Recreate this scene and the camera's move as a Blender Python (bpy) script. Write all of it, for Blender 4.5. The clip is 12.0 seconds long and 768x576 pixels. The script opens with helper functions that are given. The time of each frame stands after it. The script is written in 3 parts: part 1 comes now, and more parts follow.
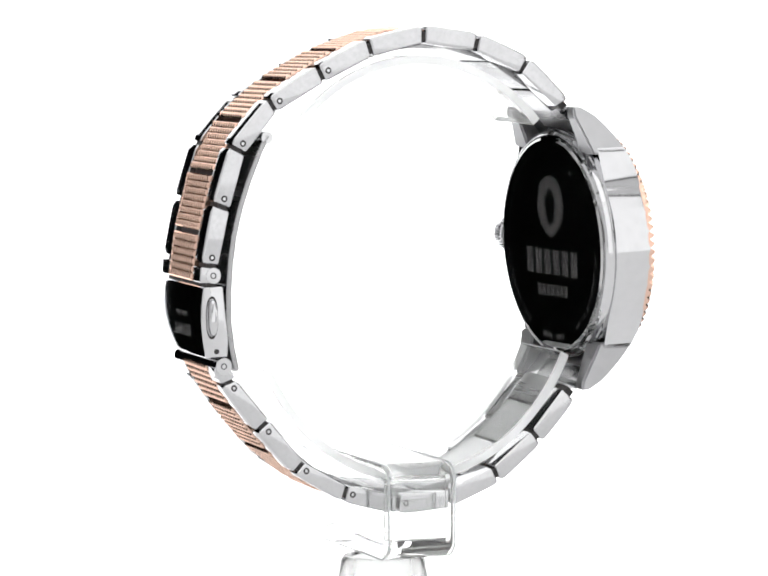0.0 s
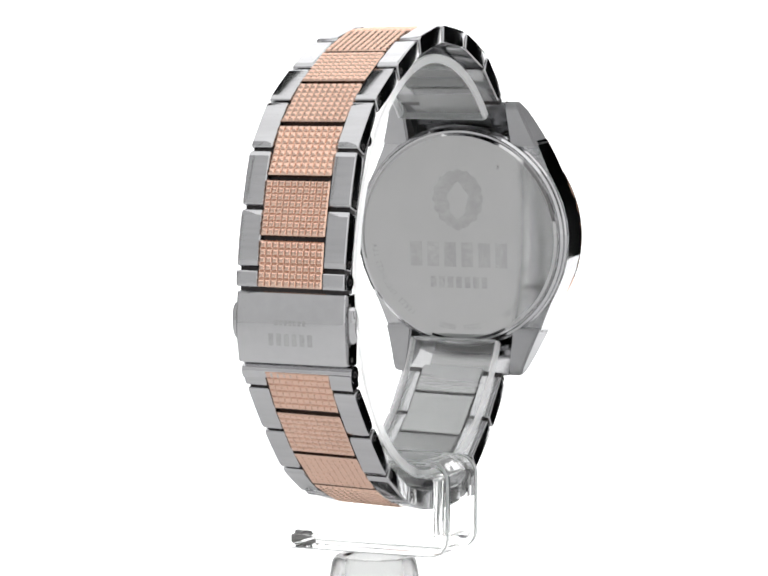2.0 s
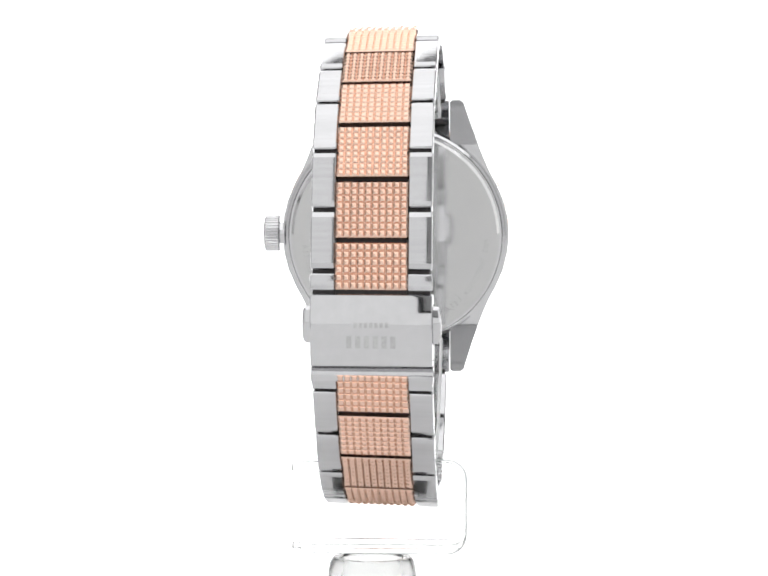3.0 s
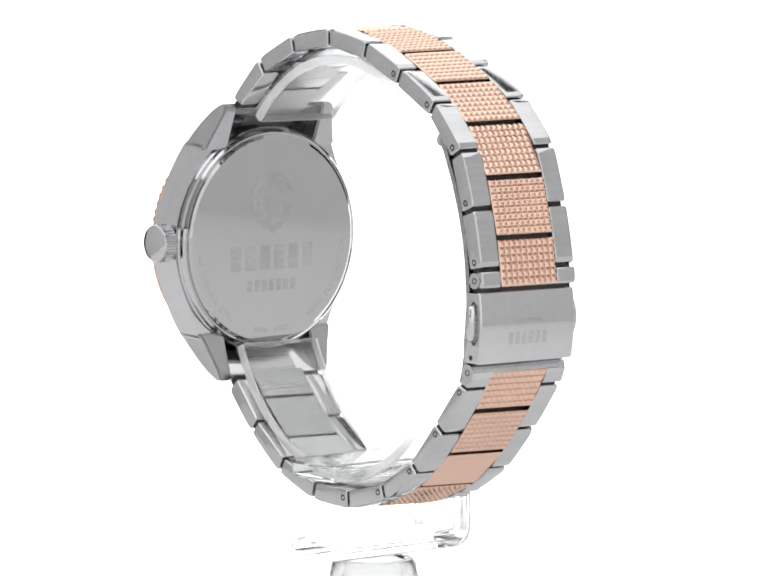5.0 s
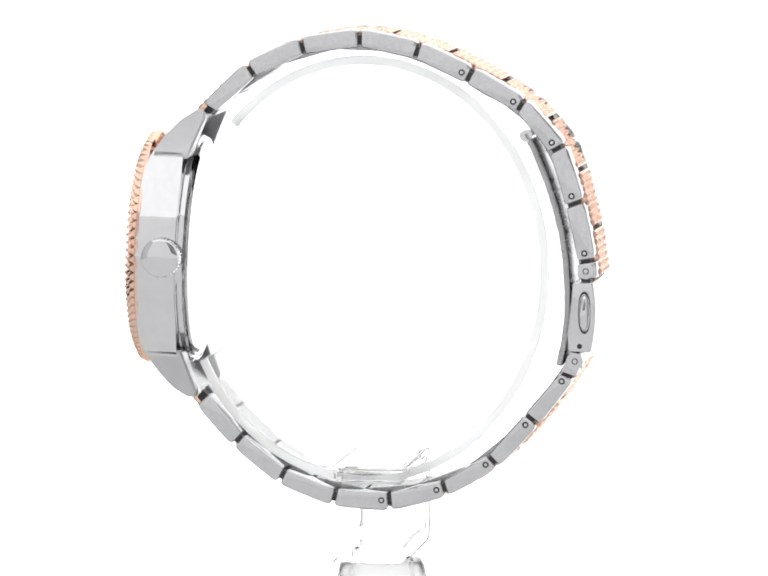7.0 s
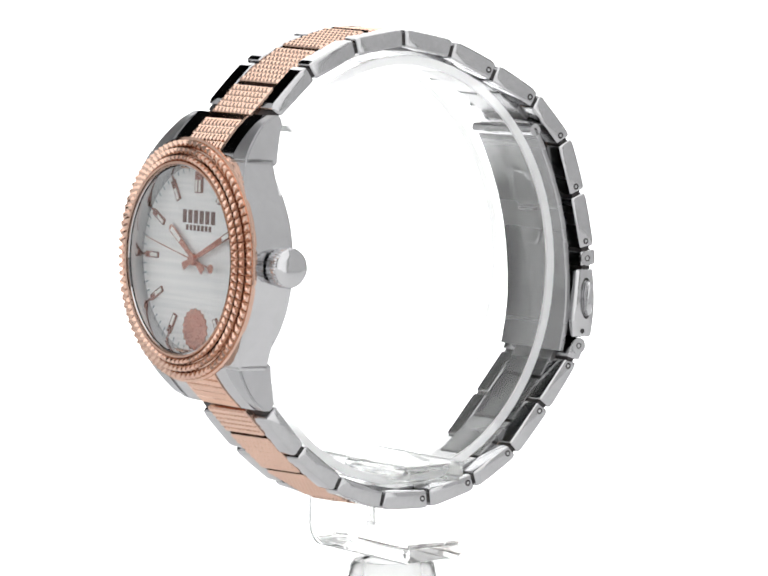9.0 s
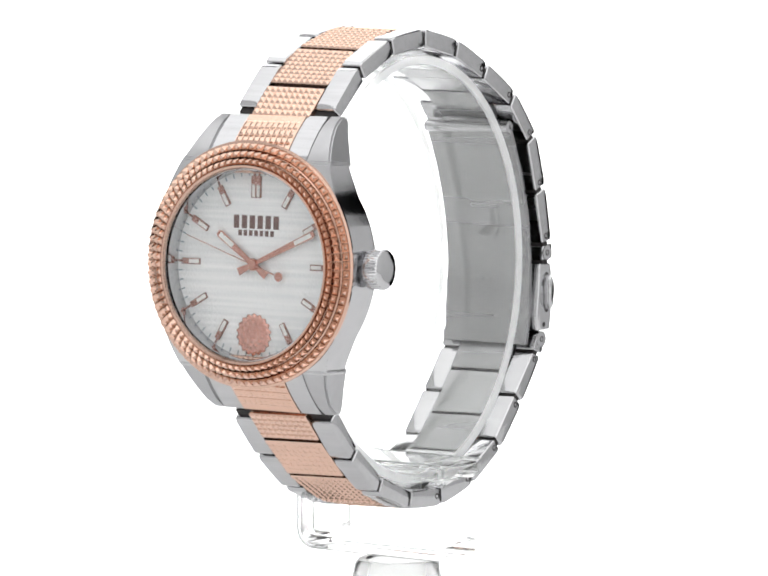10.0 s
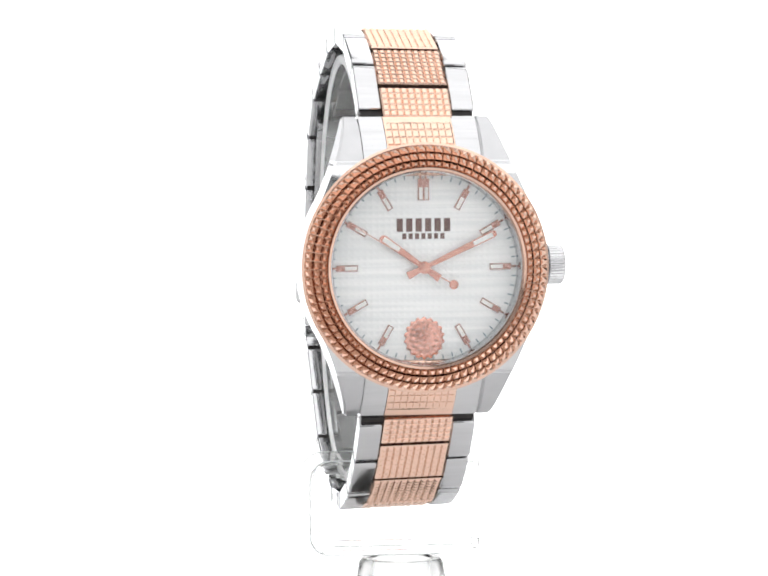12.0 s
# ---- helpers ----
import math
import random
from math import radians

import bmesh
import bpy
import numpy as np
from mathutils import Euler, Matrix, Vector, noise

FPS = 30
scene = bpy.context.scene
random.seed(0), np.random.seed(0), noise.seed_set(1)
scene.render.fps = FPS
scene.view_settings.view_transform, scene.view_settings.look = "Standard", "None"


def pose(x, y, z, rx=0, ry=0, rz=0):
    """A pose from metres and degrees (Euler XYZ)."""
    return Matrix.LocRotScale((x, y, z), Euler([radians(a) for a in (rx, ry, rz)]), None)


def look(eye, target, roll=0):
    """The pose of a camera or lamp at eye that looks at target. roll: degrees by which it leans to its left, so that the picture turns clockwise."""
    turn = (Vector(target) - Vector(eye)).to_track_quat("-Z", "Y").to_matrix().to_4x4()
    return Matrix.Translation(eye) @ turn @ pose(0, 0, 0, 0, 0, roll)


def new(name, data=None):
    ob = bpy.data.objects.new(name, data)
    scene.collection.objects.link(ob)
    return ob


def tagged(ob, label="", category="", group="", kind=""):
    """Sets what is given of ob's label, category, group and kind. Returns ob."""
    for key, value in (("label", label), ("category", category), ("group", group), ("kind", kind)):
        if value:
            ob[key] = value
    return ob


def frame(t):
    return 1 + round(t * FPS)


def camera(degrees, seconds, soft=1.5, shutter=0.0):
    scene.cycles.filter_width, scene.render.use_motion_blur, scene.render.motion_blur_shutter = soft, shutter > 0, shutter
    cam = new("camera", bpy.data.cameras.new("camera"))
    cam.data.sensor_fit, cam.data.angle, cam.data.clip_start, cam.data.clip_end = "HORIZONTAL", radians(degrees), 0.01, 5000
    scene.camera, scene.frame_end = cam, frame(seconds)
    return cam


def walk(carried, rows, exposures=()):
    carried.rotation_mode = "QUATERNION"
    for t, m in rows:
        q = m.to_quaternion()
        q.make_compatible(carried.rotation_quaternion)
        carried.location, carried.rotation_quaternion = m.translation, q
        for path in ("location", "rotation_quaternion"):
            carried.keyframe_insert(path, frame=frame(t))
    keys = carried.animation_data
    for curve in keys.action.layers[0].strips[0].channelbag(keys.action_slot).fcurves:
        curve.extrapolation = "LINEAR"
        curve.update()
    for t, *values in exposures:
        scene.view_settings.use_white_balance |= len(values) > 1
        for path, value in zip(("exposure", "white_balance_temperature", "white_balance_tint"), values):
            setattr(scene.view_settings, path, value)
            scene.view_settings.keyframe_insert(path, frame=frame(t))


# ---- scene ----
# A wrist watch hangs on a clear acrylic stand that turns slowly on a white sweep in a small studio.
# Lengths below are in millimetres until they reach a mesh; the turning axis is the world's z axis.
cam = camera(10.784, 12.0, soft=1.9)
DOWN = radians(5.182)
CAM = look((-0.00035, -0.6577, 0.1241), (-0.00035, -0.6577 + math.cos(DOWN), 0.1241 - math.sin(DOWN)), -0.058)
# the clip's camera darkens a little while the band's back faces it squarely from the left, and brightens at both ends
walk(cam, [(0.0, CAM), (12.0, CAM)],
     [(0.0, 0.10), (0.5, 0.08), (1.0, -0.08), (1.5, -0.20), (2.0, -0.24), (2.5, -0.15), (3.0, 0.02), (3.5, 0.12), (5.5, -0.05), (6.5, -0.05),
      (7.0, 0.0), (9.0, 0.0), (10.0, 0.03), (11.0, 0.10), (12.0, 0.18)])

# turn of stand and watch, degrees about z, at half-second steps
TURN = [(0.0, 113.1), (0.5, 123.6), (1.0, 134.1), (1.5, 144.6), (2.0, 155.0), (2.5, 165.5), (3.0, 176.1), (3.5, 186.7), (4.0, 197.4),
        (4.5, 208.1), (5.0, 218.8), (5.5, 229.4), (6.0, 240.0), (6.5, 250.5), (7.0, 261.1), (7.5, 271.7), (8.0, 282.2), (8.5, 292.9),
        (9.0, 303.5), (9.5, 314.2), (10.0, 324.9), (10.5, 335.7), (11.0, 346.5), (11.5, 357.3), (12.0, 368.0)]

# ---- light ----
world = bpy.data.worlds.new("studio_air")
scene.world = world
world.use_nodes = True
world.node_tree.nodes["Background"].inputs[0].default_value = (0.9, 0.95, 1.0, 1)
world.node_tree.nodes["Background"].inputs[1].default_value = 0.02
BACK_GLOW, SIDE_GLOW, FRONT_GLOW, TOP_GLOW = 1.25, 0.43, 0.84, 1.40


# ---- materials ----
def material(name, color, rough=0.5, metal=0.0, grain=0.0, grain_scale=400.0, stretch=(1, 1, 1), bump=0.0, rough_var=0.0,
             coat=0.0, glow=0.0, glow_color=None, transmission=0.0, ior=1.45, vary=0.0):
    """A Principled material with colour grain at two scales, roughness wear and fine relief."""
    m = bpy.data.materials.new(name)
    m.use_nodes = True
    nt = m.node_tree
    b = nt.nodes["Principled BSDF"]
    b.inputs["Base Color"].default_value = (*color, 1)
    b.inputs["Roughness"].default_value = rough
    b.inputs["Metallic"].default_value = metal
    b.inputs["IOR"].default_value = ior
    if metal > 0.9:
        b.inputs["Specular Tint"].default_value = (0.84, 0.84 * (color[1] / color[0]) ** 0.5, 0.84 * (color[2] / color[0]) ** 0.5, 1)
    b.inputs["Coat Weight"].default_value = coat
    b.inputs["Transmission Weight"].default_value = transmission
    if glow:
        b.inputs["Emission Color"].default_value = (*(glow_color or color), 1)
        b.inputs["Emission Strength"].default_value = glow
    if grain or bump or rough_var:
        co = nt.nodes.new("ShaderNodeTexCoord")
        mp = nt.nodes.new("ShaderNodeMapping")
        mp.inputs["Scale"].default_value = stretch
        nt.links.new(co.outputs["Object"], mp.inputs["Vector"])
        fine = nt.nodes.new("ShaderNodeTexNoise")
        fine.inputs["Scale"].default_value = grain_scale
        fine.inputs["Detail"].default_value = 4
        wide = nt.nodes.new("ShaderNodeTexNoise")
        wide.inputs["Scale"].default_value = grain_scale * 0.12
        wide.inputs["Detail"].default_value = 3
        for n in (fine, wide):
            nt.links.new(mp.outputs["Vector"], n.inputs["Vector"])
        add = nt.nodes.new("ShaderNodeMath")
        add.operation = "ADD"
        nt.links.new(fine.outputs["Fac"], add.inputs[0])
        nt.links.new(wide.outputs["Fac"], add.inputs[1])
        if grain:
            ramp = nt.nodes.new("ShaderNodeMapRange")
            ramp.inputs["From Min"].default_value, ramp.inputs["From Max"].default_value = 0.6, 1.4
            ramp.inputs["To Min"].default_value, ramp.inputs["To Max"].default_value = 1 - grain, 1 + grain * 0.4
            nt.links.new(add.outputs[0], ramp.inputs["Value"])
            mul = nt.nodes.new("ShaderNodeVectorMath")
            mul.operation = "SCALE"
            mul.inputs[0].default_value = color
            nt.links.new(ramp.outputs["Result"], mul.inputs["Scale"])
            nt.links.new(mul.outputs["Vector"], b.inputs["Base Color"])
        if rough_var:
            rr = nt.nodes.new("ShaderNodeMapRange")
            rr.inputs["From Min"].default_value, rr.inputs["From Max"].default_value = 0.35, 0.65
            rr.inputs["To Min"].default_value, rr.inputs["To Max"].default_value = max(0.02, rough - rough_var), rough + rough_var
            nt.links.new(wide.outputs["Fac"], rr.inputs["Value"])
            nt.links.new(rr.outputs["Result"], b.inputs["Roughness"])
        if bump:
            bp = nt.nodes.new("ShaderNodeBump")
            bp.inputs["Strength"].default_value = bump
            bp.inputs["Distance"].default_value = 0.0001
            nt.links.new(fine.outputs["Fac"], bp.inputs["Height"])
            nt.links.new(bp.outputs["Normal"], b.inputs["Normal"])
    return m


STEEL = material("polished_steel", (0.57, 0.57, 0.58), 0.07, 1.0, grain=0.06, grain_scale=600, bump=0.015, rough_var=0.03)
STEEL_BRUSHED = material("brushed_steel", (0.53, 0.53, 0.54), 0.09, 1.0, grain=0.10, grain_scale=500, stretch=(0.15, 3, 3), bump=0.015, rough_var=0.03)
STEEL_SATIN = material("satin_lug_steel", (0.47, 0.47, 0.48), 0.32, 1.0, grain=0.08, grain_scale=500, bump=0.02, rough_var=0.04)
STEEL_MIRROR = material("mirror_steel", (0.52, 0.52, 0.52), 0.06, 1.0, grain=0.05, grain_scale=220, bump=0.01, rough_var=0.02)
STEEL_ETCHED = material("etched_steel", (0.50, 0.50, 0.50), 0.19, 1.0, grain=0.2, grain_scale=1500, bump=0.1)
STEEL_INNER = material("satin_steel", (0.39, 0.39, 0.395), 0.25, 1.0, grain=0.12, grain_scale=500, stretch=(0.15, 3, 3), bump=0.05, rough_var=0.05)
ROSE_LINK = material("pale_rose_gold", (0.76, 0.53, 0.425), 0.14, 1.0, grain=0.10, grain_scale=900, bump=0.02, rough_var=0.05)
ROSE = material("rose_gold", (0.69, 0.475, 0.38), 0.12, 1.0, grain=0.10, grain_scale=900, bump=0.02, rough_var=0.05)
ROSE_HAND = material("rose_gold_polish", (0.58, 0.335, 0.28), 0.24, 1.0, grain=0.05, grain_scale=900, bump=0.01)
# near-black puts the shade of link gaps, slots and pin holes into the colour
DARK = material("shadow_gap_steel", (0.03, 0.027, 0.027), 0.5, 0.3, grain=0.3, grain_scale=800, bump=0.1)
MARKER = material("dusky_rose_metal", (0.40, 0.25, 0.22), 0.26, 1.0, grain=0.05, grain_scale=900, bump=0.01)
LUME = material("white_lume", (0.85, 0.86, 0.84), 0.55, 0.0, grain=0.03, grain_scale=2500, bump=0.1)
INK = material("taupe_print", (0.20, 0.13, 0.12), 0.5, 0.0, grain=0.1, grain_scale=2500)
TICK = material("blue_grey_print", (0.30, 0.37, 0.41), 0.5, 0.0, grain=0.1, grain_scale=2500)
ACRYLIC = material("clear_acrylic", (0.97, 0.975, 0.97), 0.04, 0.0, transmission=0.92, ior=1.22)
ACRYLIC_RING = material("thin_clear_acrylic", (0.985, 0.99, 0.985), 0.0, 0.0, transmission=0.93, ior=1.045)
CUT_EDGE = material("sawn_acrylic_edge", (0.72, 0.74, 0.74), 0.4, 0.0, grain=0.1, grain_scale=900, transmission=0.5, ior=1.2)
FROSTED = material("frosted_acrylic", (0.98, 0.985, 0.985), 0.6, 0.0, grain=0.02, grain_scale=900, transmission=0.6, ior=1.04)
ACRYLIC_FOOT = material("hazy_acrylic", (0.97, 0.98, 0.975), 0.16, 0.0, transmission=1.0, ior=1.35)
GLASS = material("mineral_glass", (1, 1, 1), 0.0, 0.0, transmission=1.0, ior=1.25)
# the sweep's own emission stands in for light falling on it
SWEEP = material("glowing_white_backdrop", (0.85, 0.85, 0.85), 0.6, 0.0, grain=0.01, grain_scale=40, glow=BACK_GLOW, glow_color=(1, 1, 1))
DIFFUSER = material("diffuser_cloth", (0.25, 0.25, 0.25), 0.8, 0.0, grain=0.02, grain_scale=90, glow=SIDE_GLOW, glow_color=(1, 1, 1))
DIFFUSER_FRONT = material("front_diffuser_cloth", (0.25, 0.25, 0.25), 0.8, 0.0, grain=0.02, grain_scale=90, glow=FRONT_GLOW, glow_color=(1, 1, 1))
DIFFUSER_MID = material("middle_diffuser_cloth", (0.25, 0.25, 0.25), 0.8, 0.0, grain=0.02, grain_scale=90, glow=0.52, glow_color=(1, 1, 1))
DIFFUSER_KEY = material("key_diffuser_cloth", (0.25, 0.25, 0.25), 0.8, 0.0, grain=0.02, grain_scale=90, glow=1.15, glow_color=(1, 1, 1))
DIFFUSER_TOP = material("top_diffuser_cloth", (0.25, 0.25, 0.25), 0.8, 0.0, grain=0.02, grain_scale=90, glow=TOP_GLOW, glow_color=(1, 1, 1))
TABLE = material("white_laminate", (0.80, 0.80, 0.80), 0.5, 0.0, grain=0.03, grain_scale=60)
GREY_CLOTH = material("grey_cloth", (0.30, 0.30, 0.30), 0.85, 0.0, grain=0.1, grain_scale=120, bump=0.1)
BLACK_CLOTH = material("black_cloth", (0.012, 0.012, 0.013), 0.9, 0.0, grain=0.3, grain_scale=120, bump=0.2)


def dial_material():
    """Pearly white dial with a fine raised grid and faint horizontal streaks."""
    m = material("pearl_dial", (0.80, 0.82, 0.81), 0.32, 0.0, coat=0.2)
    nt = m.node_tree
    b = nt.nodes["Principled BSDF"]
    co = nt.nodes.new("ShaderNodeTexCoord")
    mp = nt.nodes.new("ShaderNodeMapping")
    mp.inputs["Scale"].default_value = (9, 9, 420)
    noise_node = nt.nodes.new("ShaderNodeTexNoise")
    noise_node.inputs["Scale"].default_value = 3.0
    noise_node.inputs["Detail"].default_value = 3
    nt.links.new(co.outputs["Object"], mp.inputs["Vector"])
    nt.links.new(mp.outputs["Vector"], noise_node.inputs["Vector"])
    rmp = nt.nodes.new("ShaderNodeValToRGB")
    rmp.color_ramp.elements[0].position, rmp.color_ramp.elements[0].color = 0.40, (0.84, 0.86, 0.86, 1)
    rmp.color_ramp.elements[1].position, rmp.color_ramp.elements[1].color = 0.66, (0.96, 0.965, 0.96, 1)
    nt.links.new(noise_node.outputs["Fac"], rmp.inputs["Fac"])
    nt.links.new(rmp.outputs["Color"], b.inputs["Base Color"])
    waves = []
    for axis in ("X", "Z"):
        wv = nt.nodes.new("ShaderNodeTexWave")
        wv.bands_direction = axis
        wv.inputs["Scale"].default_value = 330
        nt.links.new(co.outputs["Object"], wv.inputs["Vector"])
        waves.append(wv)
    mx = nt.nodes.new("ShaderNodeMath")
    mx.operation = "MAXIMUM"
    nt.links.new(waves[0].outputs["Fac"], mx.inputs[0])
    nt.links.new(waves[1].outputs["Fac"], mx.inputs[1])
    bp = nt.nodes.new("ShaderNodeBump")
    bp.inputs["Strength"].default_value = 0.5
    bp.inputs["Distance"].default_value = 0.0001
    nt.links.new(mx.outputs[0], bp.inputs["Height"])
    nt.links.new(bp.outputs["Normal"], b.inputs["Normal"])
    return m


DIAL = dial_material()


# ---- mesh helpers ----
def W(x, n, z):
    """A place on the watch: x to three o'clock, n out of the dial, z up from the camera's height, in mm."""
    return Vector((x, -n - 0.38, z + 118.38)) * 0.001


CASE_AT, LEAN, YAW = (0.62, 33.65, -47.6), radians(2.25), radians(2.2)


def C(x, n, z):
    """A place on the case, which leans back a little and is turned a little on the bracelet."""
    x, n = x * math.cos(YAW) + n * math.sin(YAW), n * math.cos(YAW) - x * math.sin(YAW)
    return W(CASE_AT[0] + x, CASE_AT[1] + n * math.cos(LEAN) - z * math.sin(LEAN), CASE_AT[2] + z * math.cos(LEAN) + n * math.sin(LEAN))


def part(name, bm, mat, parent=None, label="", smooth=None):
    """Links bm as one mesh object under parent; smooth: degrees up to which edges are shaded smooth."""
    bmesh.ops.remove_doubles(bm, verts=bm.verts, dist=1e-7)
    bmesh.ops.recalc_face_normals(bm, faces=bm.faces)
    if smooth:
        for f in bm.faces:
            f.smooth = True
        for e in bm.edges:
            if len(e.link_faces) == 2 and e.calc_face_angle(0) > radians(smooth):
                e.smooth = False
    me = bpy.data.meshes.new(name)
    bm.to_mesh(me)
    bm.free()
    me.materials.append(mat)
    ob = new(name, me)
    ob.parent = parent
    if label:
        tagged(ob, label)
    return ob


def loft(bm, rings, close=True, cap=True):
    """Skins a row of equal rings of places."""
    vs = [[bm.verts.new(p) for p in ring] for ring in rings]
    k = len(vs[0])
    for a, b in zip(vs, vs[1:]):
        for i in range(k if close else k - 1):
            bm.faces.new((a[i], a[(i + 1) % k], b[(i + 1) % k], b[i]))
    if cap:
        bm.faces.new(vs[0][::-1])
        bm.faces.new(vs[-1])
    return vs


def prism(bm, outline, x0, x1, place=W, bevel=0.0, segments=2):
    """An outline of (n, z) drawn out from x0 to x1, its edges rounded by bevel."""
    piece = bmesh.new()
    loft(piece, [[place(x, n, z) for n, z in outline] for x in (x0, x1)])
    bmesh.ops.recalc_face_normals(piece, faces=piece.faces)
    if bevel:
        sharp = [e for e in piece.edges if e.calc_face_angle(0) > radians(35)]
        bmesh.ops.bevel(piece, geom=sharp, offset=bevel * 0.001, segments=segments, affect="EDGES", profile=0.6, clamp_overlap=True)
    tmp = bpy.data.meshes.new("tmp")
    piece.to_mesh(tmp)
    piece.free()
    bm.from_mesh(tmp)
    bpy.data.meshes.remove(tmp)


def turned(bm, rows, seg=96, place=C, centre=(0, 0), closed=False):
    """Rows of (radius, n) turned about the dial's axis; closed: joins the last row to the first."""
    rings = []
    for r, n in rows:
        rings.append([place(centre[0] + max(r, 1e-4) * math.sin(2 * math.pi * i / seg), n, centre[1] + max(r, 1e-4) * math.cos(2 * math.pi * i / seg)) for i in range(seg)])
    vs = loft(bm, rings, True, False)
    if closed:
        for i in range(seg):
            bm.faces.new((vs[-1][i], vs[-1][(i + 1) % seg], vs[0][(i + 1) % seg], vs[0][i]))
    else:
        if rows[0][0] > 0.01:
            bm.faces.new(vs[0][::-1])
        if rows[-1][0] > 0.01:
            bm.faces.new(vs[-1])


def plate(bm, outline, n0, n1, place=C):
    """A flat outline of (x, z) with thickness from n0 to n1."""
    loft(bm, [[place(x, n, z) for x, z in outline] for n in (n0, n1)])


def bar_outline(cx, cz, w, h, angle=0.0, taper=1.0):
    """A rectangle of w across and h along, its long way at angle degrees clockwise from twelve."""
    a = radians(angle)
    out = []
    for u, v, k in ((-1, -1, 1), (1, -1, 1), (1, 1, taper), (-1, 1, taper)):
        x, z = u * w / 2 * k, v * h / 2
        out.append((cx + x * math.cos(a) + z * math.sin(a), cz - x * math.sin(a) + z * math.cos(a)))
    return out


def oval(cx, cz, rx, rz, k=40):
    return [(cx + rx * math.sin(2 * math.pi * i / k), cz + rz * math.cos(2 * math.pi * i / k)) for i in range(k)]


def box_part(name, lo, hi, mat, parent=None, label="", bevel=0.0):
    """A box in world metres with rounded edges."""
    bm = bmesh.new()
    loft(bm, [[Vector((x, y, z)) for x, y in ((lo[0], lo[1]), (hi[0], lo[1]), (hi[0], hi[1]), (lo[0], hi[1]))] for z in (lo[2], hi[2])])
    if bevel:
        bmesh.ops.bevel(bm, geom=list(bm.edges), offset=bevel, segments=2, affect="EDGES")
    return part(name, bm, mat, parent, label)


# ---- the studio ----
def build_studio():
    bm = bmesh.new()
    line = [(0.108, -0.09), (0.30, -0.09)] + [(0.30 + 0.06 * math.sin(radians(a)), -0.03 - 0.06 * math.cos(radians(a))) for a in range(15, 91, 15)] + [(0.36, 0.585)]
    back = [(0.364, 0.585)] + [(0.30 + 0.064 * math.sin(radians(a)), -0.03 - 0.064 * math.cos(radians(a))) for a in range(90, 14, -15)] + [(0.30, -0.094), (0.108, -0.094)]
    line[-1:] = [(0.36, z) for z in (0.12, 0.2, 0.3, 0.44, 0.585)]
    back[:1] = [(0.364, z) for z in (0.585, 0.44, 0.3, 0.2, 0.12)]

    def half(z):
        # the sweep narrows upward
        return 0.30 if z < 0.13 else 0.26 if z < 0.21 else 0.21 if z < 0.31 else 0.18 if z < 0.45 else 0.16
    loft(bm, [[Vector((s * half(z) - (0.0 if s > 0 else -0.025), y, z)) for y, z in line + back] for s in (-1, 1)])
    tagged(part("backdrop", bm, SWEEP, smooth=40), "self-glowing pure white studio sweep with a curved foot", "backdrop", kind="structure")
    tagged(box_part("floor", (-1.6, -1.8, -0.76), (1.6, 1.6, -0.70), BLACK_CLOTH), "dark studio floor below the shooting table", "floor", kind="structure")
    tagged(box_part("ceiling", (-1.6, -1.8, 1.9), (1.6, 1.6, 1.96), BLACK_CLOTH), "dark studio ceiling", "ceiling", kind="structure")
    for name, lo, hi, label in (
            ("wall_north", (-1.66, 1.6, -0.76), (1.66, 1.66, 1.96), "black draped studio wall behind the backdrop"),
            ("wall_south", (-1.66, -1.86, -0.76), (1.66, -1.8, 1.96), "black draped studio wall behind the camera"),
            ("wall_west", (-1.66, -1.8, -0.76), (-1.6, 1.6, 1.96), "black draped studio side wall"),
            ("wall_east", (1.6, -1.8, -0.76), (1.66, 1.6, 1.96), "black draped studio side wall")):
        tagged(box_part(name, lo, hi, BLACK_CLOTH), label, "wall", kind="structure")
    table = tagged(new("shooting_table"), "white topped shooting table inside the light tent", "table")
    box_part("tabletop", (-0.52, -0.76, -0.02), (0.52, 0.10, 0.0), TABLE, table, bevel=0.002)
    for x in (-0.48, 0.48):
        for y in (-0.68, 0.06):
            box_part("leg", (x - 0.02, y - 0.02, -0.70), (x + 0.02, y + 0.02, -0.02), BLACK_CLOTH, table)
    tent = tagged(new("light_tent"), "open-backed light tent of glowing white diffuser cloth", "light tent")
    for s in (-1, 1):
        deep = 0.325 if s < 0 else 0.287
        box_part("side_panel", (min(s * 0.524, s * 0.527), -0.265, -0.16), (max(s * 0.524, s * 0.527), deep, 0.62), DIFFUSER, tent, "glowing white diffuser cloth")
        box_part("side_panel", (min(s * 0.524, s * 0.527), -0.74, -0.16), (max(s * 0.524, s * 0.527), -0.275, 0.62), DIFFUSER_MID if s < 0 else DIFFUSER_KEY, tent, "brighter glowing diffuser cloth")
        for y in (-0.75, deep + 0.01):
            box_part("pole", (s * 0.534 - 0.006, y - 0.006, -0.70), (s * 0.534 + 0.006, y + 0.006, 0.66), BLACK_CLOTH, tent, "thin black tent pole")
    box_part("cross_bar", (-0.53, 0.352, 0.592), (0.53, 0.366, 0.612), BLACK_CLOTH, tent, "thin black tent pole")
    # camera opening in the front cloth, black-hemmed; unlit grey cloth added for dim room
    u0, u1, v0, v1 = -0.045, 0.27, 0.098, 0.60
